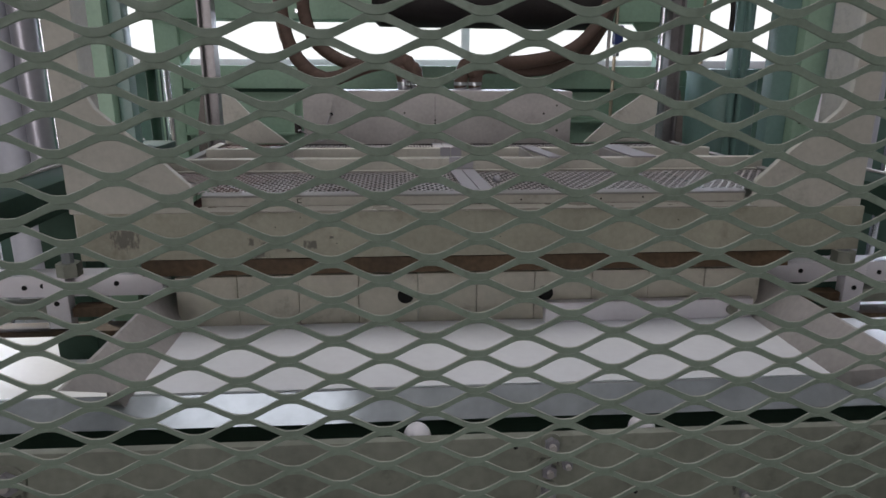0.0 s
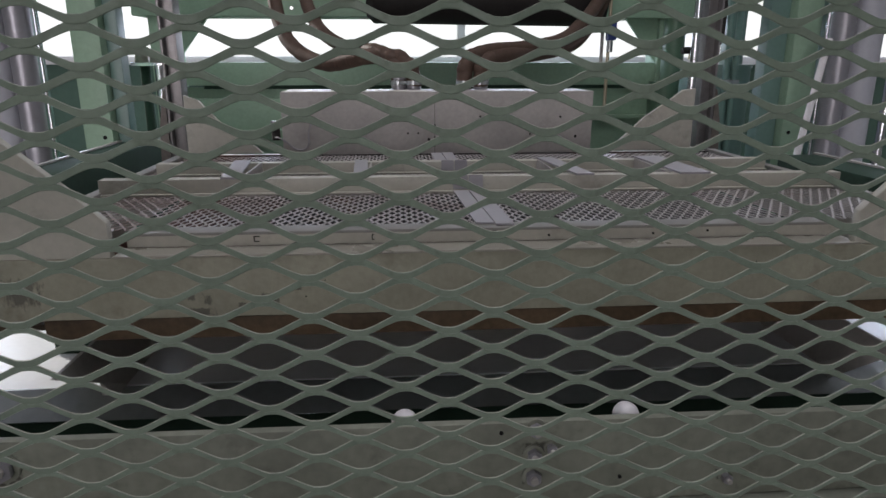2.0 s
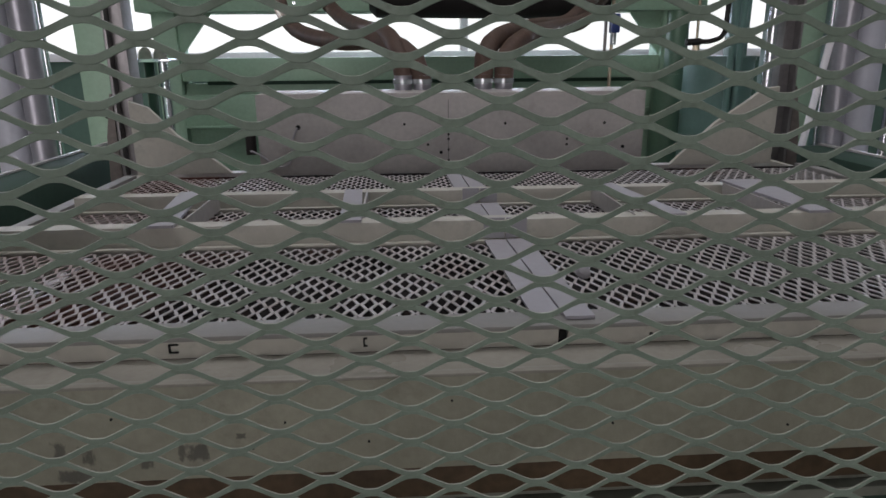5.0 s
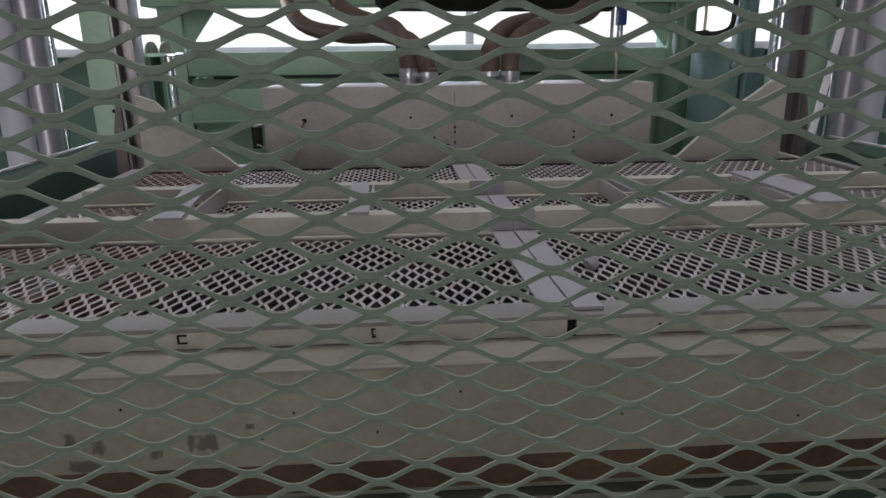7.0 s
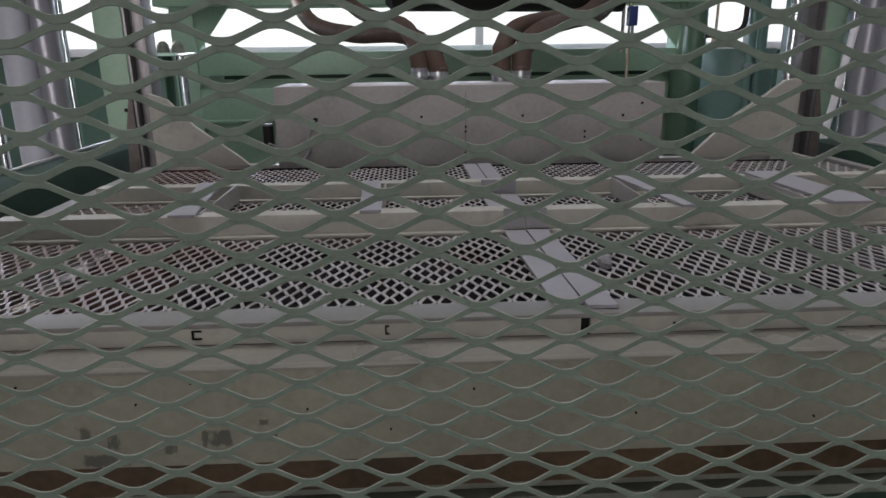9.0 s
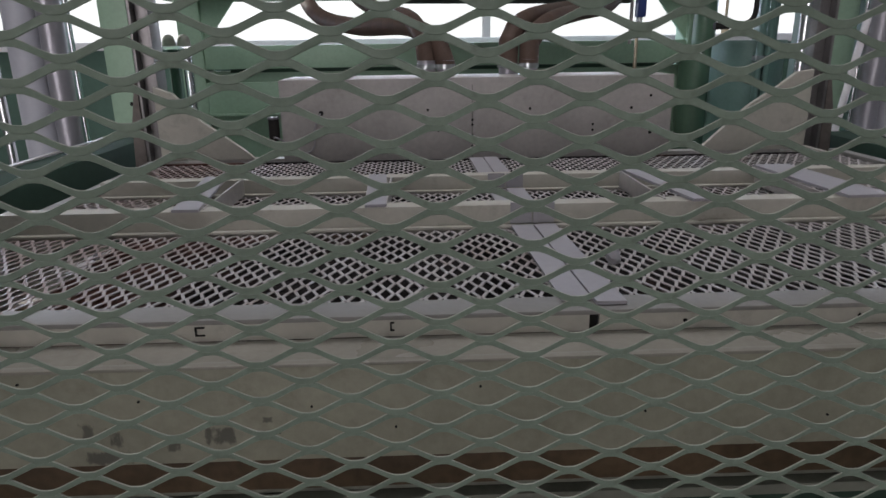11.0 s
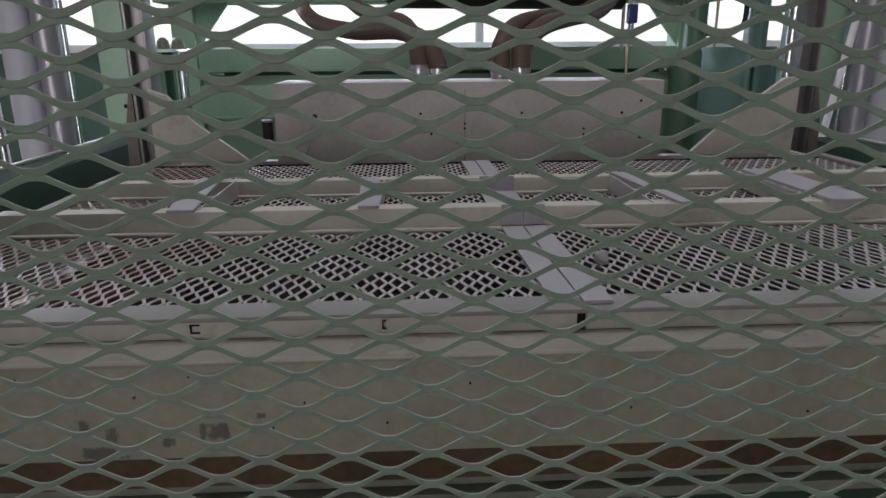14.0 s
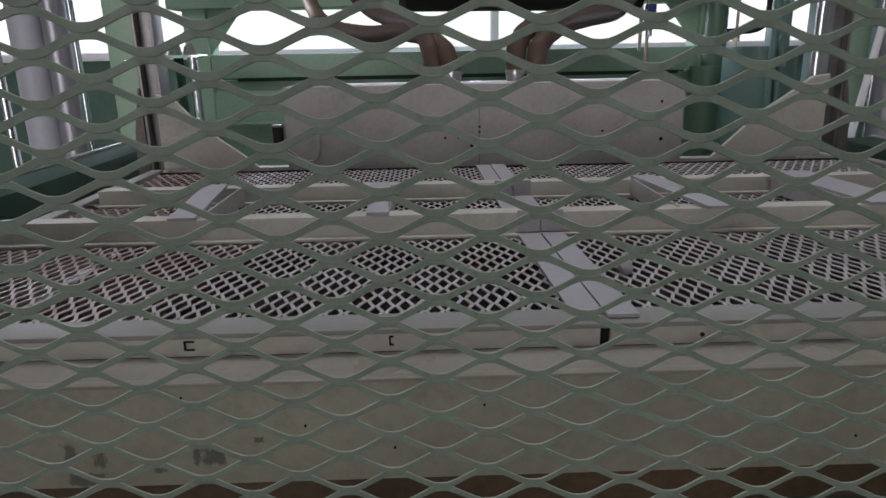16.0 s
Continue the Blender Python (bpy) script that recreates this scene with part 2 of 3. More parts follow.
def mesh_of(name, bm, material, smooth=None):
    me = bpy.data.meshes.new(name)
    bm.normal_update()
    bm.to_mesh(me)
    bm.free()
    me.materials.append(material)
    if smooth:
        for f in me.polygons:
            f.use_smooth = True
        me.set_sharp_from_angle(angle=radians(smooth))
    return me


def part(name, bm, material, parent=None, label="", smooth=35):
    ob = new(name, mesh_of(name, bm, material, smooth))
    if parent:
        ob.parent = parent
    return tagged(ob, label)


def thing(name, bm, material, label, category, kind="", group="", smooth=35):
    return tagged(new(name, mesh_of(name, bm, material, smooth)), label, category, group, kind)


def group_of(name, x, y, z, label, category, group=""):
    e = new(name)
    e.location = (x, y, z)
    e.empty_display_size = 0.1
    return tagged(e, label, category, group)


def curve_points(ctrl, n):
    """n + 1 points at even steps along a smooth curve through ctrl."""
    P = [Vector(p) for p in ctrl]
    P = [P[0] * 2 - P[1]] + P + [P[-1] * 2 - P[-2]]
    pts = []
    for i in range(1, len(P) - 2):
        for k in range(16):
            u = k / 16
            a, b, c, d = P[i - 1:i + 3]
            pts.append(0.5 * (2 * b + (c - a) * u + (2 * a - 5 * b + 4 * c - d) * u * u + (3 * b - a - 3 * c + d) * u ** 3))
    pts.append(P[-2])
    acc = [0.0]
    for a, b in zip(pts, pts[1:]):
        acc.append(acc[-1] + (b - a).length)
    out = []
    for k in range(n + 1):
        s = acc[-1] * k / n
        i = max(j for j in range(len(acc)) if acc[j] <= s + 1e-9)
        if i >= len(pts) - 1:
            out.append(pts[-1])
        else:
            u = (s - acc[i]) / max(acc[i + 1] - acc[i], 1e-9)
            out.append(pts[i].lerp(pts[i + 1], u))
    return out, acc[-1]


CX = 0.21  # the machine's middle plane

# ---- hall ----
thing("floor", B(-6, 6.5, -11, 6, -0.2, 0), FLOOR, "worn grey concrete floor of the hall", "floor", "structure")
thing("ceiling", B(-6, 6.5, -11, 4.2, 4.5, 4.6), CEIL, "pale hall ceiling", "ceiling", "structure")
thing("wall_west", B(-6.2, -6, -11, 4.4, 0, 4.6), WALL, "plain painted hall wall", "wall", "structure")
thing("wall_east", B(6.5, 6.7, -11, 4.4, 0, 4.6), WALL, "plain painted hall wall", "wall", "structure")
thing("wall_south", B(-6, 6.5, -11.2, -11, 0, 4.6), WALL, "plain painted hall wall", "wall", "structure")
bm = B(-6, 6.5, 4.2, 4.4, 0, 1.487)
box(bm, -6, 6.5, 4.2, 4.4, 3.3, 4.6)
# unseen lower lintel, added to keep the sun off the right columns
box(bm, -2.6, 4.6, 4.2, 4.4, 2.4, 3.3)
box(bm, -6, -5.4, 4.2, 4.4, 1.487, 3.3)
box(bm, 4.6, 6.5, 4.2, 4.4, 1.487, 3.3)
wn_ = thing("wall_north", bm, WALLDARK, "dark green hall wall below the long window", "wall", "structure")
win = group_of("window_1", 0.3, 4.3, 1.487, "long bright window of the hall, overexposed daylight", "window")
win["kind"] = "structure"


def local(bm, ob):
    bmesh.ops.translate(bm, verts=bm.verts, vec=-Vector(ob.location))
    return bm


part("window_sill", local(B(-5.4, 4.6, 4.06, 4.4, 1.47, 1.52, bevel=0.006), win), SILL, win, "pale dusty window sill")
for x in (-3.2, 0.52, 2.45, 3.3):
    part("mullion", local(B(x - 0.025, x + 0.025, 4.24, 4.32, 1.52, 3.3 if x < -2.6 else 2.4), win), LIGHTCOL, win)
part("transom", local(B(-5.4, -2.6, 4.24, 4.32, 2.35, 2.4), win), LIGHTCOL, win)
thing("backdrop", B(-9, 9.6, 5.6, 5.62, -0.2, 3.4), DAY, "bright overcast daylight outside the window", "sky", "structure", smooth=None)

# ---- green frame behind the carriage ----
FY = 2.78
frame_ob = group_of("machine_frame", CX, FY, 0, "light green painted steel portal frame of the machine", "machine frame")
for s in (-1, 1):
    xi, xo = (CX - 1.136, CX - 1.24) if s < 0 else (CX + 1.103, CX + 1.20)
    part("frame_post", local(B(min(xi, xo), max(xi, xo), FY, FY + 0.16, 0, 2.3, bevel=0.004), frame_ob), GREEN, frame_ob)
    part("gusset", local(prism(bmesh.new(), [(xi, 1.488), (xi, 2.0), (xi - s * 0.40, 2.0)], FY + 0.03, FY + 0.05), frame_ob), GREEN, frame_ob)
part("cross_beam", local(B(CX - 1.134, CX + 1.10, FY + 0.01, FY + 0.15, 1.383, 1.486, bevel=0.004), frame_ob), GREEN, frame_ob)
part("lower_panel", local(B(CX - 1.134, CX + 1.10, FY + 0.045, FY + 0.12, 0.3, 1.372), frame_ob), GREEN, frame_ob)
part("rib", local(B(CX - 1.134, CX + 1.10, FY + 0.005, FY + 0.05, 1.225, 1.24), frame_ob), GREEN, frame_ob)
# dark strip set in as the shade below the cross beam
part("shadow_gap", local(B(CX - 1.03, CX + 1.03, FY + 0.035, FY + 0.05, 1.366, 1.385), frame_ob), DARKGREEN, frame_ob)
part("top_beam", local(B(CX - 1.3, CX + 1.3, FY - 0.02, FY + 0.2, 1.685, 1.95, bevel=0.004), frame_ob), GREEN, frame_ob)
for x in (CX - 0.6, CX - 0.02, CX + 0.7):
    part("bolt", local(C((x, FY - 0.028, 1.72), (x, FY - 0.018, 1.72), 0.008, n=8), frame_ob), CHROME, frame_ob)
pl = group_of("cover_plate", -0.72, FY - 0.03, 1.235, "bright green sheet cover on the frame beam", "cover plate")
part("plate", local(B(-0.915, -0.42, FY - 0.035, FY - 0.01, 1.176, 1.325, bevel=0.003), pl), GREEN, pl)
part("lip", local(B(-0.915, -0.42, FY - 0.047, FY - 0.036, 1.176, 1.186, bevel=0.002), pl), GREEN, pl)

# ---- columns beside the carriage, mirrored about the middle plane ----


def tie_column(s):
    x = CX + s * (1.35 if s < 0 else 1.39)
    g = group_of("tie_column", x, 1.75, 0, "round pale grey tie column with a steel rod", "column", "press columns")
    part("shaft", local(C((x, 1.75, 0), (x, 1.75, 2.6), 0.052, n=40), g), SATIN, g)
    xr = x - s * 0.094
    part("guide_rod", local(C((xr, 1.73, 0), (xr, 1.73, 2.6), 0.036, n=32), g), RODSTEEL, g, "dull steel guide rod")
    part("guide_rod", local(C((x - s * 0.142, 1.735, 0), (x - s * 0.142, 1.735, 2.6), 0.005, n=14), g), CHROME, g, "thin polished rod")
    part("guide_rod", local(C((x + s * 0.09, 1.72, 0), (x + s * 0.09, 1.72, 2.6), 0.014), g), CHROME, g, "polished chrome guide rod")
    part("backing", local(B(x - 0.04, x + 0.05, 1.86, 1.95, 0, 2.6, bevel=0.003), g), TEAL, g)


def green_column(s):
    x = CX + s * (1.10 if s < 0 else 1.225)
    hw = 0.044
    g = group_of("green_column", x, 1.85, 0, "green painted steel column with small holes", "column", "green columns")
    part("web", local(B(x - hw, x + hw, 1.80, 1.90, 0, 2.6, bevel=0.004), g), GREEN, g)
    fw = 0.02 if s < 0 else 0.034
    xf = x - s * (hw + fw + 0.002)
    part("flange", local(B(xf - fw, xf + fw, 1.84, 1.90, 0, 2.6, bevel=0.003), g), TEAL, g)
    for z in (1.31, 1.255):
        part("hole", local(C((x - s * 0.02, 1.7985, z), (x - s * 0.02, 1.80, z), 0.0065, n=12), g), DARK, g)


for s in (-1, 1):
    tie_column(s)
    green_column(s)

g = group_of("guide_shaft", -0.775, 2.1, 0, "pair of polished vertical guide shafts with rounded caps", "guide shaft")
for dx, m_ in ((0.0, CHROME), (-0.05, DARKGREEN)):
    part("shaft", local(C((-0.775 + dx, 2.1, 0), (-0.775 + dx, 2.1, 1.475), 0.017), g), m_, g)
part("bracket", local(B(-0.86, -0.74, 2.06, 2.16, 1.475, 1.487, bevel=0.002), g), CHROME, g)
for dx in (-0.052, 0.0):
    part("cap", local(C((-0.775 + dx, 2.08, 1.487), (-0.775 + dx, 2.08, 1.505), 0.024, 0.021), g), BEAM, g)
    bm = bmesh.new()
    bmesh.ops.create_uvsphere(bm, u_segments=16, v_segments=10, radius=0.021, matrix=Matrix.Translation((-0.775 + dx, 2.08, 1.506)))
    part("cap", local(bm, g), BEAM, g)
g = group_of("thin_pipe", 1.335, 2.45, 1.479, "thin pale pipe with a brass union", "pipe")
part("pipe", local(C((1.335, 2.45, 1.479), (1.335, 2.45, 2.4), 0.006, n=12), g), BRASS, g)
part("union", local(C((1.335, 2.45, 1.50), (1.335, 2.45, 1.54), 0.016, n=8), g), BRASS, g)

TX, TY, TR = 1.443, 2.45, 0.142
tank = group_of("teal_tank", TX, TY, 0, "teal painted cylindrical tank with two riser pipes", "tank")
part("shell", local(C((TX, TY, 0), (TX, TY, 1.463), TR, n=48), tank), TEAL, tank)
part("lid", local(C((TX, TY, 1.463), (TX, TY, 1.479), TR + 0.005, n=48), tank), TEAL, tank)
for x in (1.412, 1.448):
    part("riser_pipe", local(C((x, 2.288, 0), (x, 2.288, 2.3), 0.0135, n=20), tank), TEAL, tank)
    for z in (0.9, 1.40):
        part("pipe_clip", local(B(x - 0.017, x + 0.017, 2.272, 2.312, z, z + 0.02, bevel=0.002), tank), STEEL, tank)
g = group_of("round_column", 1.353, 2.70, 0, "dark green painted round column behind the tank", "column")
part("shaft", local(C((1.353, 2.70, 0), (1.353, 2.70, 1.68), 0.05, n=36), g), MIDGREEN, g)
part("sleeve", local(C((1.33, 2.70, 0), (1.33, 2.70, 1.40), 0.075, n=36), g), MIDGREEN, g)

def tube_along(pts, r, n=14, steps=10):
    """A round bar bent smoothly through pts."""
    bm = bmesh.new()
    P, _ = curve_points(pts, steps * (len(pts) - 1))
    prev = None
    for i, p in enumerate(P):
        d = (P[min(i + 1, len(P) - 1)] - P[max(i - 1, 0)]).normalized()
        u = d.cross(Vector((0, 1, 0.001))).normalized()
        v = d.cross(u)
        ring = [bm.verts.new(p + (u * math.cos(2 * math.pi * k / n) + v * math.sin(2 * math.pi * k / n)) * r) for k in range(n)]
        if prev:
            for k in range(n):
                bm.faces.new((prev[k], prev[(k + 1) % n], ring[(k + 1) % n], ring[k]))
        else:
            bm.faces.new(ring[::-1])
        prev = ring
    bm.faces.new(prev)
    bmesh.ops.recalc_face_normals(bm, faces=bm.faces)
    return bm


g = group_of("bent_lever", 1.30, 2.3, 1.53, "black bent lever with a thick grip", "lever")
part("rod", local(tube_along([(1.27, 2.3, 1.535), (1.33, 2.3, 1.538), (1.375, 2.3, 1.56), (1.385, 2.3, 1.62), (1.385, 2.32, 1.75), (1.385, 2.5, 1.81), (1.385, 2.77, 1.82)], 0.010), g), BLACK, g)
part("grip", local(C((1.225, 2.3, 1.533), (1.285, 2.3, 1.536), 0.014, n=14), g), BLACK, g)
g = group_of("leaning_rod", 1.34, 1.66, 0, "pale rod leaning beside the column", "rod")
part("rod", local(C((1.20, 1.66, 0.0), (1.42, 1.66, 1.56), 0.011, n=14), g), SILL, g)

g = group_of("teal_pier", 1.52, 2.66, 0, "narrow teal painted steel pier", "pier")
part("body", local(B(1.577, 1.642, 2.6, 2.7, 0, 2.6, bevel=0.004), g), TEAL, g)

# side rails on which the carriage runs
for s in (-1, 1):
    x, ye = CX + s * 1.0, (2.0 if s < 0 else 1.40)
    g = group_of("side_rail", x, 1.2, 0.0, "dark green side rail of the carriage track", "rail", "side rails")
    part("rail_body", local(B(x - 0.06, x + 0.06, 0.78, ye, 1.16, 1.235, bevel=0.004), g), DARKGREEN, g)
    part("top_strip", local(B(x + s * 0.05 - 0.006, x + s * 0.05 + 0.006, 1.00, ye, 1.236, 1.241), g), GREY, g, "bright worn steel running strip")
    for y in (1.3, ye - 0.06):
        part("leg", local(B(x - 0.05, x + 0.05, y - 0.05, y + 0.05, 0, 1.16), g), DARKGREEN, g)

# ---- lower table ----
table = group_of("press_table", CX, 0.6, 0, "lower press table with dusty grey front beam", "press table")
part("front_beam", local(B(-1.0, 1.45, 0.400, 0.414, 0.87, 1.003, bevel=0.002), table), BEAM_OILY, table, "dusty grey front beam")
part("lower_flange", local(B(-1.0, 1.45, 0.38, 0.414, 0.852, 0.869, bevel=0.002), table), BEAM, table)
part("base", local(B(CX - 0.66, CX + 0.66, 0.66, 1.10, 0, 0.90), table), DARKGREEN, table)
part("skirt", local(B(-1.25, 1.67, 0.628, 0.640, 0, 0.9005), table), DARKGREEN, table)
bm = bmesh.new()
N = 60
rows_ = []
for i in range(N + 1):
    x = -1.0 + 2.45 * i / N
    w = 0.0012 * math.sin(x * 9.0) + 0.0008 * math.sin(x * 23.0 + 1.0)
    rows_.append([bm.verts.new(q) for q in ((x, 0.6555, 0.951), (x, 0.650 + w, 0.951), (x, 0.628, 0.934 - w), (x, 0.604 + w, 0.915), (x, 0.645, 0.902))])
for a, b_ in zip(rows_, rows_[1:]):
    for k in range(5):
        bm.faces.new((a[k], b_[k], b_[(k + 1) % 5], a[(k + 1) % 5]))
bmesh.ops.recalc_face_normals(bm, faces=bm.faces)
part("steel_edge", local(bm, table), STEEL, table, "scratched shiny sheet steel edge")
part("tray", local(B(-0.412, 0.86, 0.656, 0.958, 0.901, 0.953), table), SHEET, table, "white sheet lying in the tray")
for s in (-1, 1):
    xa, xm, xb = CX + s * 0.622, CX + s * 0.640, CX + s * 0.668
    bm = bmesh.new()
    sec = [(xa, 0.9535), (xm, 0.985), (xb, 1.032), (xb + s * 0.006, 1.032), (xm + s * 0.01, 0.975), (xb, 0.905), (xa, 0.905)]
    front = [bm.verts.new((x, 0.66 - (z - 0.953) * 1.75 if z > 0.95 else 0.66, z)) for x, z in sec]
    back = [bm.verts.new((x, 1.02, z)) for x, z in sec]
    bm.faces.new(front), bm.faces.new(back[::-1])
    for k in range(len(sec)):
        j = (k + 1) % len(sec)
        bm.faces.new((front[j], front[k], back[k], back[j]))
    bmesh.ops.recalc_face_normals(bm, faces=bm.faces)
    part("side_plate", local(bm, table), GREY, table, "sloping grey side plate", smooth=None)

    def span(a, b, *rest, **kw):
        u, v = CX + s * a, CX + s * b
        return local(B(min(u, v), max(u, v), *rest, **kw), table)
    part("side_bar", span(0.70, 1.30, 1.06, 1.12, 0.99, 1.04, bevel=0.004), LIGHTCOL, table, "pale bar with bolt heads")
    part("side_block", span(0.895, 0.945, 1.03, 1.06, 0.925, 1.045, bevel=0.003), LIGHTCOL, table)
    part("wood_block", span(0.805, 0.893, 1.035, 1.075, 0.95, 0.972, bevel=0.002), WOOD, table, "orange brown wooden block")
    part("dark_bar", span(0.95, 1.30, 1.05, 1.10, 0.94, 0.975, bevel=0.003), BEAM, table)
    part("rusty_foot", span(0.72, 1.30, 1.04, 1.10, 0.902, 0.915, bevel=0.002), WOOD, table)
    part("clamp_nut", local(C((CX + s * 0.89, 1.045, 1.045), (CX + s * 0.89, 1.045, 1.075), 0.026, n=6), table), BEAM, table)
    part("clamp_bolt", local(C((CX + s * 0.89, 1.045, 1.075), (CX + s * 0.89, 1.045, 1.10), 0.013, n=8), table), STEEL, table)
    for a, y, z in ((0.96, 1.058, 1.017), (1.0, 1.058, 1.013), (0.80, 1.058, 1.02), (0.92, 1.028, 0.985)):
        part("bolt", local(C((CX + s * a, y, z), (CX + s * a, y + 0.004, z), 0.006, n=8), table), DARK, table)
# back board of upright pieces with two round holes
x0, pw = -0.428, 0.128
for i in range(10):
    a, b_ = x0 + i * pw + 0.0007, x0 + (i + 1) * pw - 0.0007
    part("plank", local(B(a, b_, 0.960 + 0.0012 * (i % 3), 0.985, 0.92, 1.062, bevel=0.001), table), BOARD, table)
for x in (0.057, 0.364):
    part("hole", local(C((x, 0.9575, 1.013), (x, 0.959, 1.013), 0.0175, n=20), table), DARK, table)
part("back_bar", local(B(0.36, 0.83, 0.935, 0.958, 0.9535, 0.998, bevel=0.003), table), LIGHTCOL, table)
part("knob", local(C((0.78, 0.928, 0.975), (0.78, 0.935, 0.975), 0.012, n=16), table), BEAM, table)
# screws and marks on the front beam
for x, z, r in ((0.247, 0.918, 0.012), (0.247, 0.953, 0.011), (0.249, 0.994, 0.011), (0.272, 0.963, 0.008), (0.535, 0.903, 0.008), (-0.476, 0.965, 0.017)):
    part("washer", local(C((x, 0.3965, z), (x, 0.4005, z), r * 1.35, n=20), table), BEAM, table)
    part("bolt", local(C((x, 0.387, z), (x, 0.397, z), r, r * 0.92, n=6), table), RODSTEEL, table, "dull hexagon bolt head")
    part("bolt_tip", local(C((x, 0.381, z), (x, 0.3875, z), r * 0.45, n=10), table), GREY, table)
for x, z in ((0.200, 0.988), (0.376, 0.909)):
    part("screw", local(C((x, 0.398, z), (x, 0.401, z), 0.003, n=10), table), DARK, table)

for x in (0.065, 0.39):
    g = group_of("white_cap", x, 0.432, 0.5, "white plastic mushroom cap standing behind the beam", "cap", "white caps")
    part("stem", local(C((x, 0.432, 0.5), (x, 0.432, 1.0), 0.008), g), WHITE, g)
    bm = bmesh.new()
    bmesh.ops.create_uvsphere(bm, u_segments=20, v_segments=12, radius=0.0195, matrix=Matrix.Translation((x, 0.432, 0.991)))
    part("cap_head", local(bm, g), LIGHTCOL, g)

# white platforms beside the machine, lit by the low sun through the window
for s in (-1, 1):
    xa, xb = CX + s * 0.80, CX + s * 2.9
    g = group_of("side_platform", (xa + xb) / 2, 1.2, 0, "white topped platform in bright sunlight", "platform", "side platforms")
    part("top", local(B(min(xa, xb), max(xa, xb), 0.81, 1.43 if s < 0 else 1.62, 0.72, 0.75, bevel=0.003), g), SHEET, g)
    part("plinth", local(B(min(xa, xb) + 0.02, max(xa, xb) - 0.02, 0.83, 1.41, 0, 0.72), g), BEAM, g)

# ---- carriage ----
car = group_of("press_carriage", CX, 0.0, 1.0, "grey sliding press carriage with expanded mesh deck", "carriage")
PX0, PX1 = CX - 0.79, CX + 0.81
part("front_panel", local(B(PX0, PX1, 0.113, 0.135, 1.1205, 1.2145, bevel=0.002), car), PANEL_WORN, car, "stained grey-beige front panel")
part("shelf", local(B(CX - 0.565, CX + 0.575, 0.119, 0.1625, 1.2148, 1.2172), car), SHELF, car)
part("shelf_lip", local(B(CX - 0.565, CX + 0.575, 0.1095, 0.1185, 1.2150, 1.2185, bevel=0.001), car), SHELF, car)
part("angle_face", local(B(CX - 0.562, 0.208, 0.163, 0.168, 1.2175, 1.2355), car), PANEL, car)
part("angle_face", local(B(0.2175, CX + 0.572, 0.163, 0.168, 1.2175, 1.2355), car), PANEL, car)
part("notch", local(B(0.2083, 0.2172, 0.1665, 0.168, 1.2178, 1.235), car), DARK, car)
part("angle_top", local(B(CX - 0.562, CX + 0.572, 0.1585, 0.196, 1.2357, 1.2405, bevel=0.001), car), WHITE, car, "grey-white painted deck angle")
for x, w in ((-0.157, 0.0075), (0.024, 0.0025)):
    bm = B(x - 0.0045, x - 0.003, 0.1612, 0.1628, 1.2235, 1.2325)
    for z in (1.2235, 1.2312):
        box(bm, x - 0.003, x - 0.003 + w, 0.1612, 0.1628, z, z + 0.0013)
    part("clip", local(bm, car), DARK, car, "small dark wire clip")
for x, z in ((0.47, 1.226), (0.56, 1.229), (0.66, 1.227), (0.30, 1.226)):
    part("screw", local(C((x, 0.1612, z), (x, 0.163, z), 0.002, n=8), car), DARK, car)
for x, z in ((-0.30, 1.205), (-0.15, 1.204), (0.10, 1.19), (0.25, 1.16), (-0.05, 1.175), (0.024, 1.152), (0.42, 1.15), (0.62, 1.19), (-0.2, 1.185), (-0.08, 1.15)):
    part("screw", local(C((x, 0.1115, z), (x, 0.113, z), 0.0011, n=8), car), DARK, car)
part("wood_strip", local(B(CX - 0.68, CX + 0.665, 0.12, 0.15, 1.084, 1.1175, bevel=0.002), car), WOOD, car, "brown wooden strip")
for s in (-1, 1):
    xo, xi = CX + s * 0.80, CX + s * 0.568
    pts = [(xo, 1.2148), (xi, 1.2148), (xi, 1.268), (CX + s * 0.61, 1.309), (CX + s * 0.728, 1.415), (CX + s * 0.745, 1.45), (CX + s * 0.745, 1.9), (xo, 1.9)]
    part("wing_plate", local(prism(bmesh.new(), pts, 0.115, 0.13, bevel=0.001), car), PANEL, car, "grey wing plate with a sloping edge")
    part("side_wall", local(B(min(xo, xo - s * 0.012), max(xo, xo - s * 0.012), 0.1305, 0.28, 1.14, 1.9), car), PANEL, car)
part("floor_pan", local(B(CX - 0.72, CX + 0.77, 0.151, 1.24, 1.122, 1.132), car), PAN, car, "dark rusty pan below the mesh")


def expanded(bm, x0, x1, y0, y1, z, lx, ly, w, t):
    """Flat zigzag ribbons along y that touch at their nodes."""
    nx, ny = int((x1 - x0) / (lx / 2)), int((y1 - y0) / (ly / 2))
    amp = lx / 4 - w * 0.42
    for i in range(nx):
        prev = None
        xc = x0 + (i + 0.5) * lx / 2
        for j in range(ny + 1):
            d = amp if (i + j) % 2 else -amp
            y, zt = min(y0 + j * ly / 2, y1), z - 0.0003 * (i % 2)
            v = [bm.verts.new((xc + d - w / 2, y, zt)), bm.verts.new((xc + d + w / 2, y, zt)),
                 bm.verts.new((xc + d + w / 2, y, zt - t)), bm.verts.new((xc + d - w / 2, y, zt - t))]
            if prev:
                for k in range(4):
                    bm.faces.new((prev[k], prev[(k + 1) % 4], v[(k + 1) % 4], v[k]))
            prev = v
    return bm


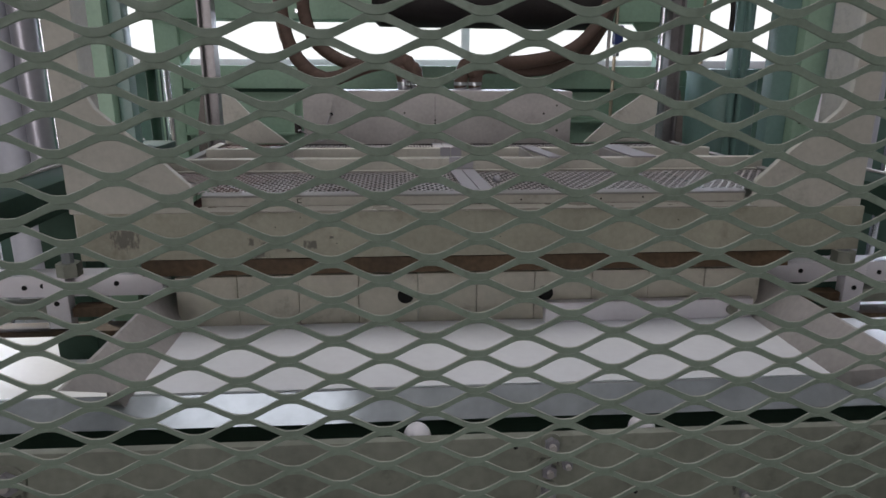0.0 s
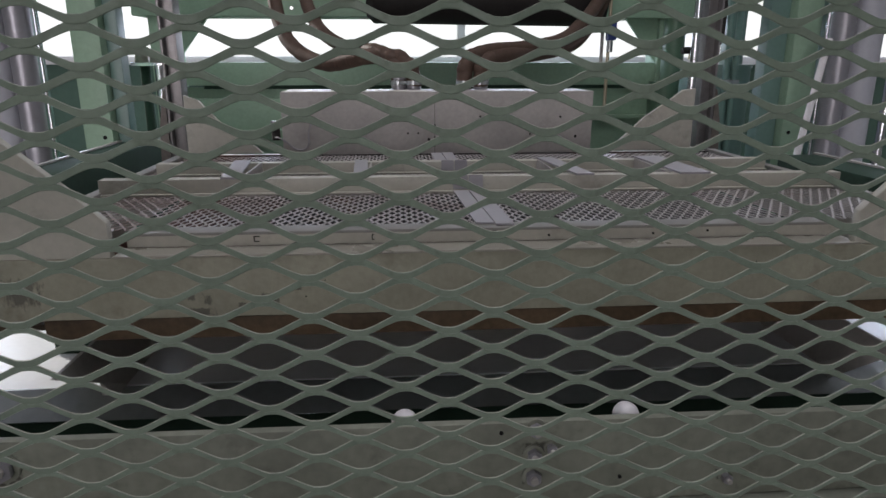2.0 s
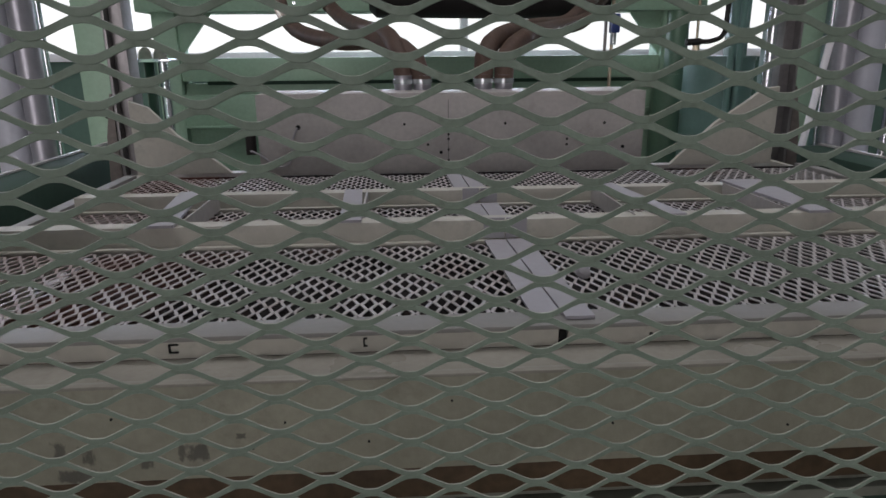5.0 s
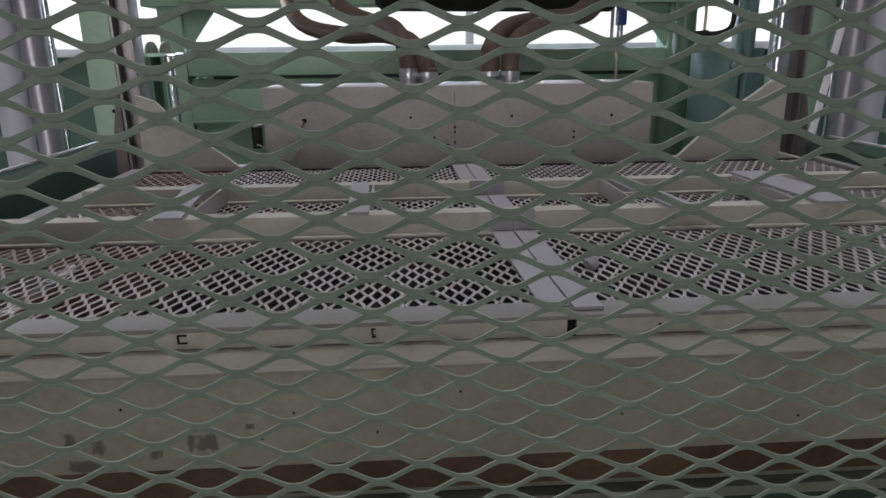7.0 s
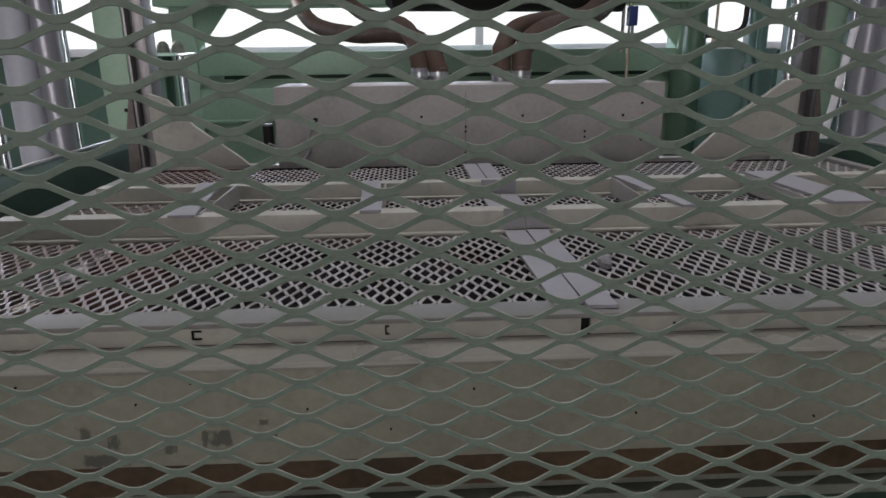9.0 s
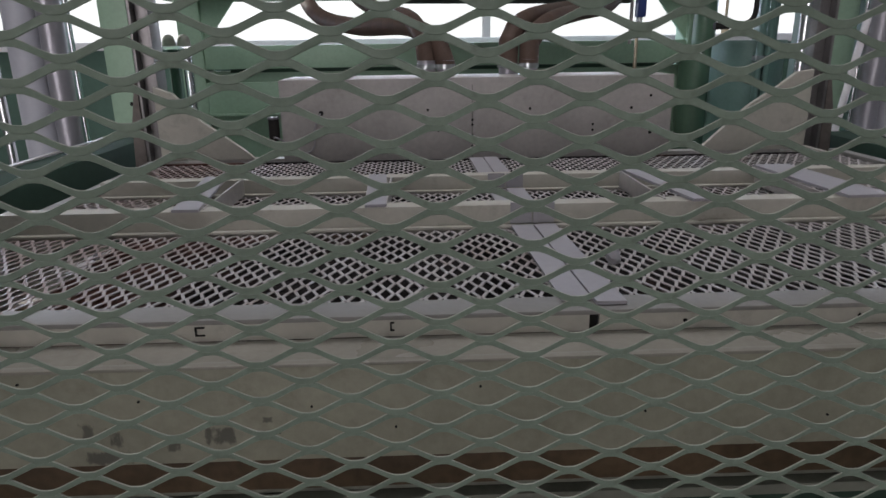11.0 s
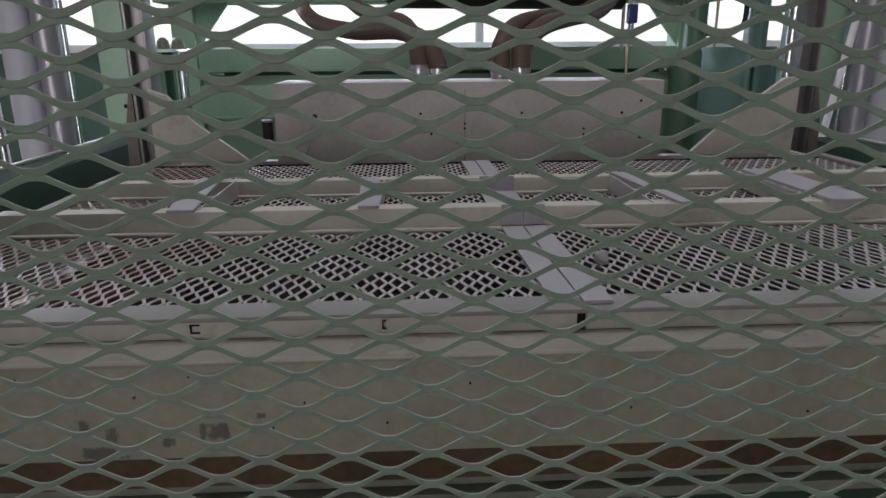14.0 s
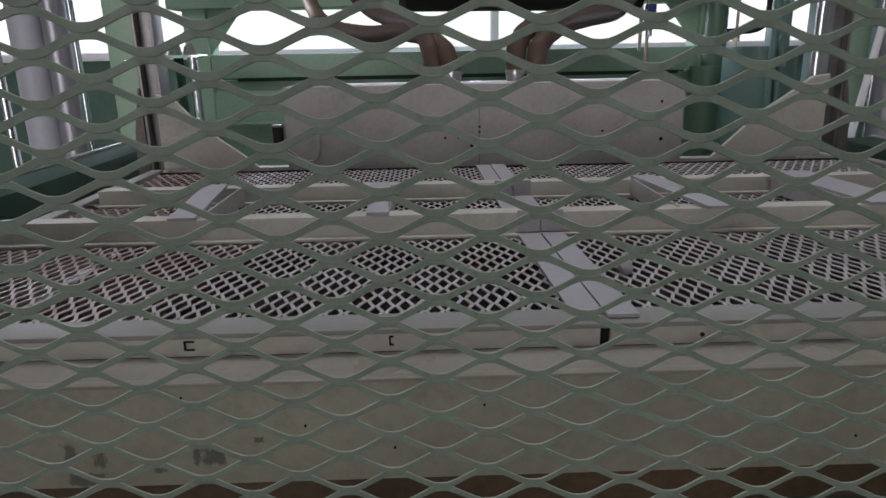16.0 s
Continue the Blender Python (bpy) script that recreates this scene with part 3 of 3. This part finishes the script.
DX0, DX1 = CX - 0.725, CX + 0.775
for y0, y1 in ((0.190, 0.465), (0.475, 0.70), (0.71, 1.02)):
    ob = part("deck_mesh", local(expanded(bmesh.new(), DX0, DX1, y0, y1, 1.2385, 0.0192, 0.031, 0.0037, 0.0012), car), DECK, car, "pale painted expanded metal deck", smooth=None)
    ob["kind"] = "stuff"
for y, z1, xa, xb in ((0.465, 1.270, DX0, DX1), (0.70, 1.266, DX0 + 0.03, DX1 - 0.03)):
    bm = B(xa, xb, y, y + 0.005, 1.232, z1, bevel=0.001)
    part("riser", local(bm, car), PANEL, car)
    part("riser_foot", local(B(xa, xb, y - 0.010, y - 0.0005, 1.239, 1.243, bevel=0.001), car), PANEL, car)
    part("riser_flange", local(B(xa, xb, y + 0.0055, y + 0.03, z1 - 0.005, z1 - 0.0005), car), PANEL, car)
for s, x in ((-1, DX0), (1, DX1)):
    part("side_angle", local(B(x - 0.018, x + 0.006, 0.2, 1.04, 1.236, 1.246, bevel=0.0015), car), WHITE, car)
    part("side_skirt", local(B(x - 0.016, x - 0.004, 0.2, 1.24, 1.14, 1.2355), car), PANEL, car)
for xa, ya, xb, yb, w in ((-0.262, 0.455, -0.287, 0.69, 0.036), (-0.010, 0.462, -0.019, 0.68, 0.029), (0.44, 0.455, 0.408, 0.69, 0.036), (0.668, 0.455, 0.655, 0.70, 0.062)):
    bm = bmesh.new()
    v = [bm.verts.new(p) for z in (1.2712, 1.2752) for p in ((xa - w / 2, ya, z), (xa + w / 2, ya, z), (xb + w / 2, yb, z), (xb - w / 2, yb, z))]
    for q in ((3, 2, 1, 0), (4, 5, 6, 7), (0, 1, 5, 4), (1, 2, 6, 5), (2, 3, 7, 6), (3, 0, 4, 7)):
        bm.faces.new([v[i] for i in q])
    part("tie_bar", local(bm, car), TAPE, car, "white flat tie bar between the risers")
    xw = xa + w / 2 - 0.003 if xa < 0 else min(xa, xb) - w / 2
    bm = B(xw, xw + 0.003, 0.478, 0.69, 1.243, 1.2708)
    part("tie_web", local(bm, car), GREY, car)
# white strips side by side down the middle, in pieces that step over the risers
for xa, ya, xb, yb, z in ((0.215, 0.175, 0.203, 0.455, 1.2445), (0.202, 0.48, 0.196, 0.69, 1.2445), (0.195, 0.72, 0.189, 1.02, 1.2445)):
    for o, w in ((-0.0155, 0.029), (0.0155, 0.029)):
        bm = bmesh.new()
        v = [bm.verts.new(p) for q in (z - 0.003, z + o * 0.03) for p in ((xa + o - w / 2, ya - o * 0.4, q), (xa + o + w / 2, ya - o * 0.4, q), (xb + o + w / 2, yb, q), (xb + o - w / 2, yb, q))]
        for q in ((3, 2, 1, 0), (4, 5, 6, 7), (0, 1, 5, 4), (1, 2, 6, 5), (2, 3, 7, 6), (3, 0, 4, 7)):
            bm.faces.new([v[i] for i in q])
        part("strip", local(bm, car), TAPE, car, "flat white strip across the deck")
for x, y, z1 in ((0.203, 0.461, 1.2735), (0.196, 0.696, 1.2695)):
    for o in (-0.0155, 0.0155):
        part("strip", local(B(x + o - 0.0145, x + o + 0.0145, y, y + 0.0035, 1.245, z1), car), TAPE, car)
bm = bmesh.new()
bmesh.ops.create_icosphere(bm, subdivisions=2, radius=0.009)
for v in bm.verts:
    v.co = v.co * (1 + 0.35 * noise.noise(v.co * 160)) + Vector((0.270, 0.301, 1.246))
part("plug", local(bm, car), TAPE, car, "small crumpled white plug on the mesh")

# rear cover box with hose nozzles
BX0, BX1, BY = CX - 0.497, CX + 0.474, 1.25
part("cover_box", local(B(BX0, BX1, BY, BY + 0.20, 1.14, 1.402, bevel=0.003), car), GREY, car, "grey sheet metal cover box with small holes")
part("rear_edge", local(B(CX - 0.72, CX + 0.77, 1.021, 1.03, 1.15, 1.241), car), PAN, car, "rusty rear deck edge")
part("box_seam", local(B(0.1827, 0.1847, BY - 0.0012, BY - 0.0002, 1.19, 1.385), car), WOODGREY, car)
for x, z, r in ((0.074, 1.326, 0.0033), (0.327, 1.325, 0.0033), (0.581, 1.323, 0.0035), (0.184, 1.300, 0.003), (0.184, 1.288, 0.003), (0.184, 1.262, 0.003),
                (0.184, 1.235, 0.003), (0.486, 1.284, 0.003), (0.486, 1.270, 0.003), (0.486, 1.235, 0.003), (0.10, 1.275, 0.003), (0.132, 1.275, 0.003),
                (-0.188, 1.322, 0.006), (0.628, 1.352, 0.0033), (0.632, 1.262, 0.0045), (0.165, 1.255, 0.0042)):
    part("hole", local(C((x, BY - 0.0016, z), (x, BY - 0.0004, z), r, n=12), car), DARK, car)
part("latch", local(C((-0.310, BY + 0.02, 1.255), (-0.310, BY + 0.02, 1.308), 0.013, n=18), car), BLACK, car, "small black sensor barrel")
part("latch_cap", local(C((-0.310, BY + 0.02, 1.308), (-0.310, BY + 0.02, 1.313), 0.014, n=18), car), RODSTEEL, car)
part("cable", local(tube_along([(-0.312, BY + 0.018, 1.262), (-0.298, BY - 0.02, 1.267), (-0.278, BY - 0.012, 1.254), (-0.254, BY - 0.006, 1.233), (-0.234, BY - 0.006, 1.226),
                                (-0.216, BY - 0.006, 1.232), (-0.207, BY - 0.006, 1.252), (-0.206, BY - 0.004, 1.285), (-0.19, BY - 0.002, 1.322)], 0.0022, n=8, steps=6), car), TAPE, car, "thin white sensor cable")
for x in (0.075, 0.125, 0.29, 0.345):
    part("nozzle", local(C((x, 1.40, 1.402), (x, 1.40, 1.44), 0.024), car), RODSTEEL, car, "clamped hose nozzle")
    part("clamp", local(C((x, 1.40, 1.418), (x, 1.40, 1.43), 0.028), car), STEEL, car)
for s in (-1, 1):
    if s < 0:
        pts = [(CX - 0.53, 1.236), (CX - 0.555, 1.258), (CX - 0.645, 1.325), (CX - 0.70, 1.385), (CX - 0.74, 1.40), (CX - 0.74, 1.236)]
    else:
        pts = [(0.695, 1.236), (0.715, 1.255), (0.80, 1.335), (0.87, 1.382), (0.907, 1.41), (0.945, 1.415), (0.945, 1.236)]
    part("rear_gusset", local(prism(bmesh.new(), pts, 1.10, 1.112, bevel=0.001), car), PANEL, car, "grey rear gusset plate")
    x = CX + (-0.826 if s < 0 else 0.865)
    part("rear_post", local(B(x - 0.017, x + 0.017, 1.32, 1.335, 1.1, 2.2, bevel=0.002), car), WOODGREY, car, "dull steel channel post")
    for o in (-0.021, 0.021):
        part("post_flange", local(B(x + o - 0.0035, x + o + 0.0035, 1.295, 1.36, 1.1, 2.2, bevel=0.001), car), WOODGREY, car)
    xt = x + s * 0.029
    part("taper_plate", local(prism(bmesh.new(), [(xt, 1.14), (xt + s * 0.034, 1.14), (xt + s * 0.024, 1.30), (xt + s * 0.004, 1.405), (xt, 1.405)], 1.30, 1.308), car), TAPER, car, "dull grey-brown tapered plate")
    part("rear_beam", local(B(min(CX + s * 0.45, x), max(CX + s * 0.45, x), 1.326, 1.36, 1.14, 1.20), car), GREY, car)
part("rear_rod", local(C((CX + 0.80, 1.28, 1.2), (CX + 0.80, 1.28, 2.2), 0.012), car), CHROME, car, "polished chrome rod")

# ---- overhead duct and valve pipe ----
duct = group_of("air_duct", 0.4, 2.55, 1.74, "thick black rubber duct hanging above the carriage", "duct")
part("duct_body", local(C((-0.02, 2.6, 1.765), (0.97, 2.6, 1.755), 0.118, n=40), duct), BLACK, duct)
part("duct_end", local(C((-0.05, 2.6, 1.765), (-0.02, 2.6, 1.765), 0.09, 0.118, n=40), duct), BLACK, duct)
part("hanger", local(B(0.4, 0.44, 2.58, 2.62, 1.87, 4.5), duct), GREEN, duct)
valve = group_of("valve_pipe", 1.0, 2.62, 1.3, "thin vertical pipe with a blue valve", "pipe")
part("pipe", local(C((1.02, 2.62, 1.25), (1.02, 2.62, 2.2), 0.008, n=12), valve), BRASS, valve)
part("pipe", local(C((0.99, 2.62, 1.47), (0.99, 2.62, 2.2), 0.008, n=12), valve), GREY, valve)
part("valve_body", local(C((1.02, 2.60, 1.53), (1.02, 2.60, 1.58), 0.014, n=12), valve), STEEL, valve)
part("handle", local(B(1.0, 1.04, 2.57, 2.61, 1.58, 1.66, bevel=0.005), valve), BLUE, valve, "blue valve handle")

# ---- mesh guard in front of everything ----
LWD, SWD, SW, ST = 0.062, 0.062 * 0.431, 0.0051, 0.0015
guard = group_of("mesh_guard", 0, 0, 0, "green painted expanded metal safety guard", "mesh guard")
guard.rotation_euler = (0, 0, radians(1.0248))


def strand_mesh(periods):
    bm = bmesh.new()
    lo, hi = -(SWD / 4 - 0.0016), SWD / 4 - 0.0016
    tilt = radians(13)
    face, deep = Vector((0, -math.sin(tilt), math.cos(tilt))), Vector((0, math.cos(tilt), math.sin(tilt)))
    prev, top = None, []
    n = 14
    for k in range(int(periods * n) + 1):
        u = k / n
        x = (u - periods / 2) * LWD
        ph = (u % 1.0)
        tri = 1 - abs(2 * ph - 1)          # 0 at a low node, 1 at a high node
        s = min(max((tri - 0.11) / 0.78, 0), 1)
        s = s * s * (3 - 2 * s) * 0.3 + s * 0.7
        c = Vector((x, (s - 0.5) * 0.0022, lo + (hi - lo) * s))
        w = SW * (1.0 + 0.12 * abs(2 * s - 1))
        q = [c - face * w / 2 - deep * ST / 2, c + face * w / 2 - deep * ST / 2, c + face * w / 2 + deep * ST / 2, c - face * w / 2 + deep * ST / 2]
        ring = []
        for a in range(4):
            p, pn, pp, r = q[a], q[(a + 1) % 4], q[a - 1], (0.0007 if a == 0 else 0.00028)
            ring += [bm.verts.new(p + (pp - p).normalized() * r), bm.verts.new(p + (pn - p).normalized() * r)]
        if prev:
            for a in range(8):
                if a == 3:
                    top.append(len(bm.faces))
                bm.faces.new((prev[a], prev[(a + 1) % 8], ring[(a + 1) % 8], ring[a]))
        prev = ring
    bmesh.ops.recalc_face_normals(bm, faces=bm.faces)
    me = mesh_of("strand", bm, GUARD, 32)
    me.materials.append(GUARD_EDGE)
    # top faces take the lighter colour that imitates light from above
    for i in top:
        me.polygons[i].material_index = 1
    return me


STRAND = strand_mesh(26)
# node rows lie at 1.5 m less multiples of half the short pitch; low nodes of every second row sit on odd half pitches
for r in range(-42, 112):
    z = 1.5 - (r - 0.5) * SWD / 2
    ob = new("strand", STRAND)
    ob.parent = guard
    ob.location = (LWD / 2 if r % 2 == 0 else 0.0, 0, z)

# ---- hoses ----


TRAVEL = [(0, 0.782), (0.5, 0.706), (1, 0.620), (1.5, 0.524), (2, 0.424), (2.5, 0.321), (3, 0.226), (3.5, 0.136), (4, 0.042), (4.4, 0.006), (5.0, 0.0), (16, 0.0)]
NSEG = 22
HOSES = []


def hose(near, far, r, label):
    """near: the curve with the carriage at the front, far: with it at the back."""
    g = group_of("hose", *near[0], label, "hose", "carriage hoses")
    longest = max(curve_points(near, NSEG)[1], curve_points(far, NSEG)[1])
    L = longest / NSEG * 1.0
    bm = bmesh.new()
    tube(bm, (0, 0, -L / 2), (0, 0, L / 2), r, n=20, caps=False)
    for z in (-L / 2, L / 2):
        bmesh.ops.create_uvsphere(bm, u_segments=20, v_segments=10, radius=r * 0.995, matrix=Matrix.Translation((0, 0, z)))
    me = mesh_of("segment", bm, HOSE, 60)
    segs = []
    for k in range(NSEG):
        ob = new("segment", me)
        ob.parent = g
        segs.append(ob)
    HOSES.append((g, near, far, segs))


hose([(-0.37, 2.25, 1.95), (-0.37, 2.2, 1.72), (-0.29, 2.0, 1.585), (-0.13, 1.75, 1.535), (0.02, 1.53, 1.53), (0.10, 1.43, 1.49), (0.125, 1.40, 1.43)],
     [(-0.37, 2.25, 1.95), (-0.38, 2.24, 1.72), (-0.34, 2.22, 1.54), (-0.22, 2.2, 1.44), (-0.05, 2.2, 1.49), (0.09, 2.19, 1.50), (0.125, 2.182, 1.43)], 0.026, "brown rubber hose sagging to the cover box")
hose([(-0.24, 2.3, 1.95), (-0.23, 2.2, 1.75), (-0.14, 2.0, 1.63), (-0.04, 1.75, 1.575), (0.03, 1.53, 1.55), (0.065, 1.43, 1.50), (0.075, 1.40, 1.43)],
     [(-0.24, 2.3, 1.95), (-0.30, 2.28, 1.75), (-0.26, 2.26, 1.58), (-0.13, 2.24, 1.495), (-0.03, 2.22, 1.505), (0.05, 2.19, 1.49), (0.075, 2.182, 1.43)], 0.024, "brown rubber hose sagging to the cover box")
hose([(0.90, 2.35, 1.75), (0.80, 2.25, 1.68), (0.66, 2.0, 1.60), (0.50, 1.75, 1.575), (0.36, 1.52, 1.545), (0.30, 1.43, 1.50), (0.29, 1.40, 1.43)],
     [(0.90, 2.35, 1.75), (0.86, 2.33, 1.66), (0.74, 2.3, 1.55), (0.55, 2.25, 1.505), (0.40, 2.22, 1.505), (0.31, 2.19, 1.49), (0.29, 2.182, 1.43)], 0.026, "brown rubber hose sagging to the cover box")
hose([(0.93, 2.4, 1.75), (0.84, 2.3, 1.66), (0.72, 2.05, 1.60), (0.56, 1.78, 1.57), (0.43, 1.53, 1.54), (0.355, 1.43, 1.49), (0.345, 1.40, 1.43)],
     [(0.93, 2.4, 1.75), (0.88, 2.38, 1.64), (0.78, 2.36, 1.52), (0.60, 2.3, 1.475), (0.45, 2.25, 1.485), (0.36, 2.19, 1.48), (0.345, 2.182, 1.43)], 0.026, "brown rubber hose sagging to the cover box")


def motions():
    walk(car, [(t, pose(CX, k, 1.0)) for t, k in TRAVEL])
    for g, near, far, segs in HOSES:
        rows = [[] for _ in segs]
        base = Vector(g.location)
        for t, k in TRAVEL:
            u = k / 0.782
            ctrl = [Vector(a).lerp(Vector(b), u) for a, b in zip(near, far)]
            pts, _ = curve_points(ctrl, NSEG)
            for i in range(NSEG):
                d = pts[i + 1] - pts[i]
                m = Matrix.Translation((pts[i] + pts[i + 1]) / 2 - base) @ d.to_track_quat("Z", "Y").to_matrix().to_4x4()
                rows[i].append((t, m))
        for ob, r in zip(segs, rows):
            walk(ob, r)


motions()
